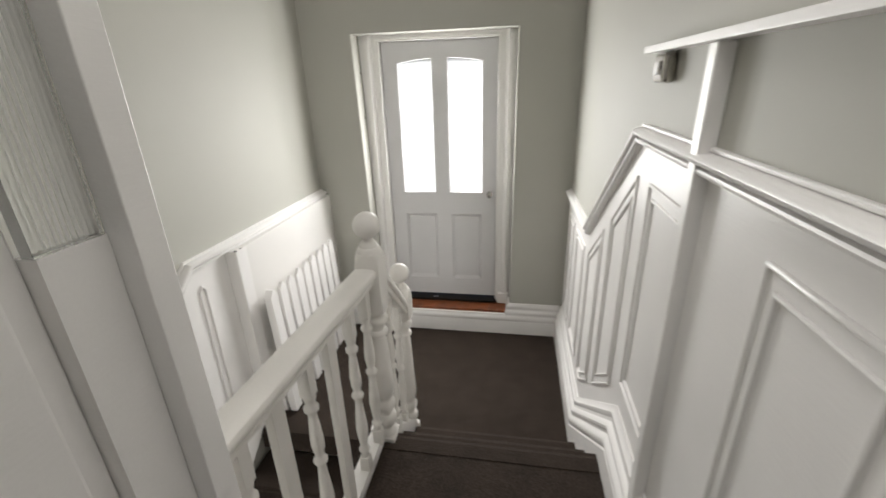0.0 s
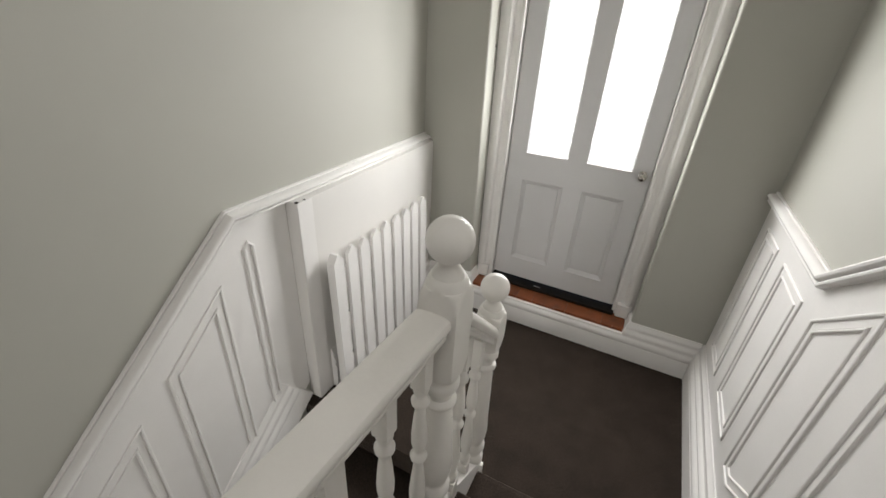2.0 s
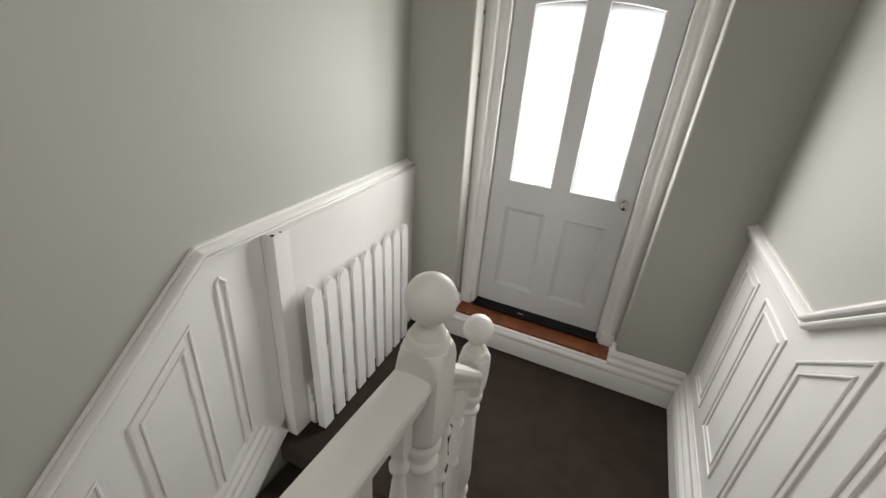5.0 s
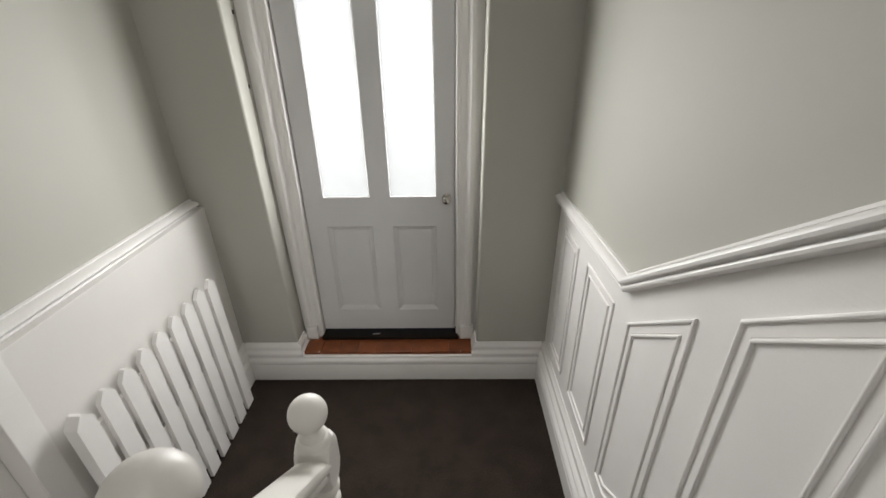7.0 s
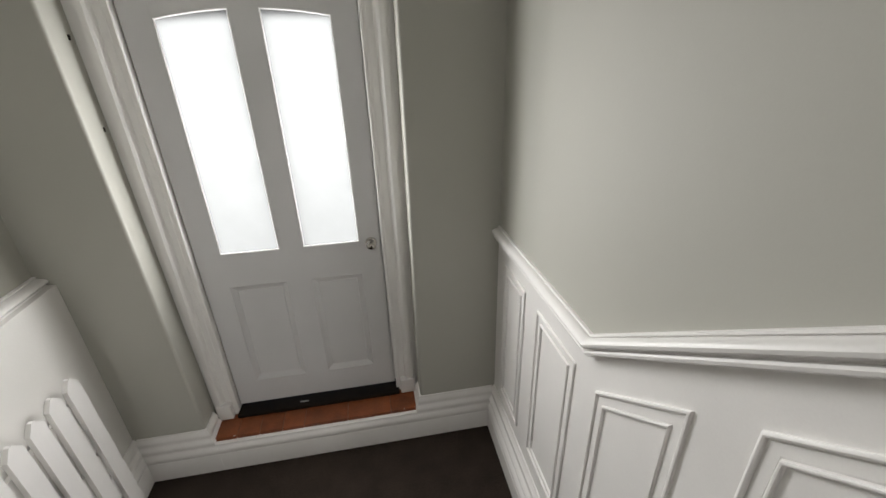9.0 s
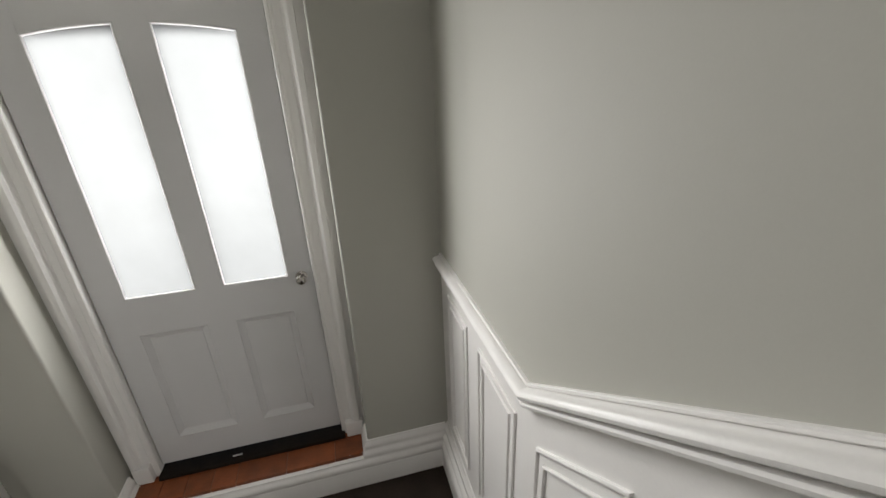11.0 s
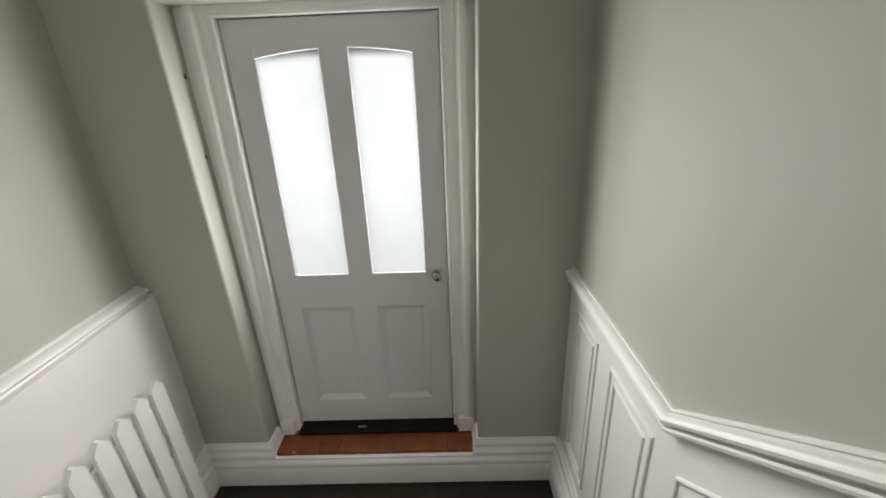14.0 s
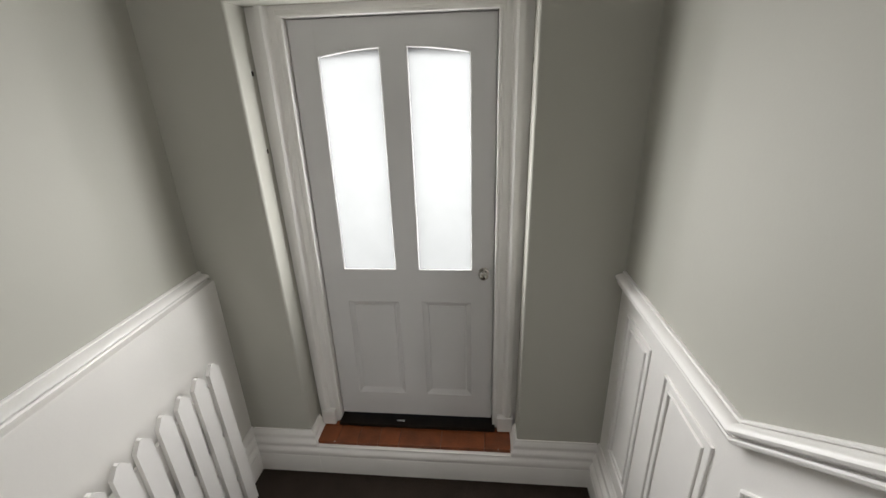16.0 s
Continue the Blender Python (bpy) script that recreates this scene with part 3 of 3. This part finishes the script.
part("handrail", sweep([(N2Y - 0.04, 0.915), (N1Y + 0.04, 1.262)], [(d, -h) for d, h in RAIL], lambda u, v, d: (N2X + (NX - N2X) * (N2Y - u) / (N2Y - N1Y) + d, u, v)), GLOSS, balustrade, smooth=True)


def turned_baluster(y, z0, z1, x=None):
    """A turned spindle with a square head and foot."""
    x = rail_x(y) if x is None else x
    h = z1 - z0
    rows = [(0.016, 0.10), (0.012, 0.125), (0.019, 0.14), (0.021, 0.152), (0.013, 0.168), (0.015, 0.20), (0.020, 0.26), (0.021, 0.30), (0.018, 0.36), (0.013, 0.44), (0.012, 0.475), (0.019, 0.49), (0.021, 0.505), (0.013, 0.52), (0.014, 0.54), (0.018, 0.57), (0.019, 0.61), (0.015, 0.69), (0.012, 0.73), (0.013, 0.745), (0.020, 0.76), (0.021, 0.775), (0.013, 0.79), (0.016, 0.81), (0.018, 0.825), (0.017, 0.84)]
    bm = lathe([(r, z0 + f * h) for r, f in rows], (x, y, 0), 18)
    for f in bm.faces:
        f.smooth = True
    box(bm, x - 0.0175, x + 0.0175, y - 0.0175, y + 0.0175, z0, z0 + 0.105 * h, 0.002)
    box(bm, x - 0.0175, x + 0.0175, y - 0.0175, y + 0.0175, z0 + 0.832 * h, z1, 0.002)
    return part("baluster", bm, GLOSS, balustrade)


for y in (-2.00, -2.13, -2.40, -2.67):
    turned_baluster(y, 0.615, RZ + 0.004)
for y in (-2.27, -2.54):
    part("flat_baluster", slab(rail_x(y) - 0.012, rail_x(y) + 0.012, y - 0.024, y + 0.024, 0.615, RZ + 0.004, 0.002), GLOSS, balustrade)
for y, f in ((-1.60, 0.32), (-1.76, 0.74)):
    turned_baluster(y, 0.20 + 0.79 * (-1.44 - y), 0.915 + 0.91 * (-1.504 - y) + 0.01, N2X + (NX - N2X) * f)

# ---- picket radiator screen ----
fence = tagged(empty("picket_screen", (-0.47, -0.87, 0)), "low white painted picket fence screen against the wall", "picket fence")
fence.location = (0, 0, 0)
PX, PW, PT = -0.486, 0.0365, 0.018
NP, PY0, PY1 = 9, -1.243, -0.412


def picket_outline(z0, z1):
    return [(-PW, z0), (PW, z0), (PW, z1 - 0.034), (0.006, z1), (-0.006, z1), (-PW, z1 - 0.034)]


def lean(y, z):
    """How far the screen stands out from the wall: more at its free end and at its foot."""
    return (PY1 - y) / (PY1 - PY0) * 0.012 + 0.024 * (1 - z / 0.86)


for i in range(NP):
    y = PY0 + (PY1 - PY0) * i / (NP - 1) + random.uniform(-0.003, 0.003)
    z1 = 0.862 + random.uniform(-0.004, 0.004)
    part("picket", prism(picket_outline(0.012, z1), lambda u, v, d, y=y: (PX + d + lean(y + u, v), y + u, v), -PT - (0.026 if i == 0 else 0.0), 0.0), WHITE, fence)
for z, half in ((0.17, 0.040), (0.43, 0.060), (0.70, 0.065)):
    a, b = PY0 + 0.042, PY1 + 0.03
    ends = [(PX - PT - 0.020 + lean(a, z), a), (PX - PT - 0.002 + lean(a, z), a), (PX - PT - 0.002 + lean(b, z), b), (PX - PT - 0.020 + lean(b, z), b)]
    part("rail", prism(ends, lambda u, v, d: (u, v, d), z - half, z + half), WHITE, fence)

# ---- upper hall: jamb, glazed screen, trunking, switch ----
screen = tagged(empty("glazed_screen"), "white painted hall screen with a reeded glass pane", "partition", kind="structure")
GX = 0.384                                 # the face of the lower panel
part("post", slab(0.31, 0.420, -2.800, -2.752, UP, TOP, 0.002), WHITE, screen)
part("lower_panel", slab(GX - 0.032, GX, -2.886, -2.801, UP, 1.790), WHITE, screen)
ribs = [(GX - 0.019, -2.886)]
for i in range(13):
    for k in range(6):
        f = k / 6
        ribs.append((GX - 0.002 + 0.0009 * math.sin(math.pi * f), -2.886 + 0.0848 * (i + f) / 13))
ribs += [(GX - 0.002, -2.8012), (GX - 0.019, -2.8012)]
bm = prism(ribs, lambda u, v, d: (u, v, d), 1.7905, 2.7215)
part("pane", bm, REEDED, screen, "reeded textured glass pane")
part("top_panel", slab(GX - 0.032, GX, -2.886, -2.801, 2.722, TOP), WHITE, screen)
part("stile", slab(0.335, 0.360, -2.932, -2.887, UP, TOP, 0.004), WHITE, screen)
part("outer_panel", slab(0.352, 0.394, BACK, -2.933, UP, TOP, 0.006), WHITE, screen)

trunk = tagged(empty("cable_trunking"), "white cable trunking fixed along the hall wall", "trunking")
part("vertical_run", slab(XR - 0.035, XR, -2.290, -2.250, UP, 2.008, 0.003), WHITE, trunk)
part("horizontal_run", slab(XR - 0.040, XR, -3.6, -1.80, 2.01, 2.028, 0.002), WHITE, trunk)
switch = tagged(empty("light_switch"), "square light switch with bright metal rim on the hall wall", "light switch")
part("plate", slab(XR - 0.034, XR, -1.985, -1.890, 1.932, 2.007, 0.011), CHROME, switch, "bright bevelled chrome plate")
part("rocker", slab(XR - 0.040, XR - 0.033, -1.957, -1.918, 1.952, 1.987, 0.003), STEEL, switch, "dark metal rocker")

# Out of view: frame and pane built round the added ceiling fill.
rooflight = tagged(empty("rooflight"), "unseen white framed rooflight added to the hall ceiling for fill light", "rooflight", kind="structure")
for x0, x1, y0, y1 in ((0.41, 0.445, -3.24, -2.26), (1.155, 1.19, -3.24, -2.26), (0.446, 1.154, -3.24, -3.205), (0.446, 1.154, -2.295, -2.26)):
    part("frame", slab(x0, x1, y0, y1, TOP - 0.03, TOP, 0.004), WHITE, rooflight)
part("pane", slab(0.446, 1.154, -3.204, -2.296, TOP - 0.010, TOP - 0.004), FROST, rooflight)

# unseen window added round the fill lamp of the upper hall
win = tagged(empty("added_window_1"), "unseen hall window added to carry fill light", "window", kind="structure")
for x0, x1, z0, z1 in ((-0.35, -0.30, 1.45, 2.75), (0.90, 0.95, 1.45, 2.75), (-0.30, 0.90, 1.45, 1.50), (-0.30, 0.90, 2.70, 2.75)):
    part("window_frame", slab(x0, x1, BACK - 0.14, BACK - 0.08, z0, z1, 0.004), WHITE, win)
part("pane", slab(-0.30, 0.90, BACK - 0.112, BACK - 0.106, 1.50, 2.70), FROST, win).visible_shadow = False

# lower hall window, likewise unseen and added for its fill lamp
low = tagged(empty("added_window_2"), "unseen lower hall window added to carry fill light", "window", kind="structure")
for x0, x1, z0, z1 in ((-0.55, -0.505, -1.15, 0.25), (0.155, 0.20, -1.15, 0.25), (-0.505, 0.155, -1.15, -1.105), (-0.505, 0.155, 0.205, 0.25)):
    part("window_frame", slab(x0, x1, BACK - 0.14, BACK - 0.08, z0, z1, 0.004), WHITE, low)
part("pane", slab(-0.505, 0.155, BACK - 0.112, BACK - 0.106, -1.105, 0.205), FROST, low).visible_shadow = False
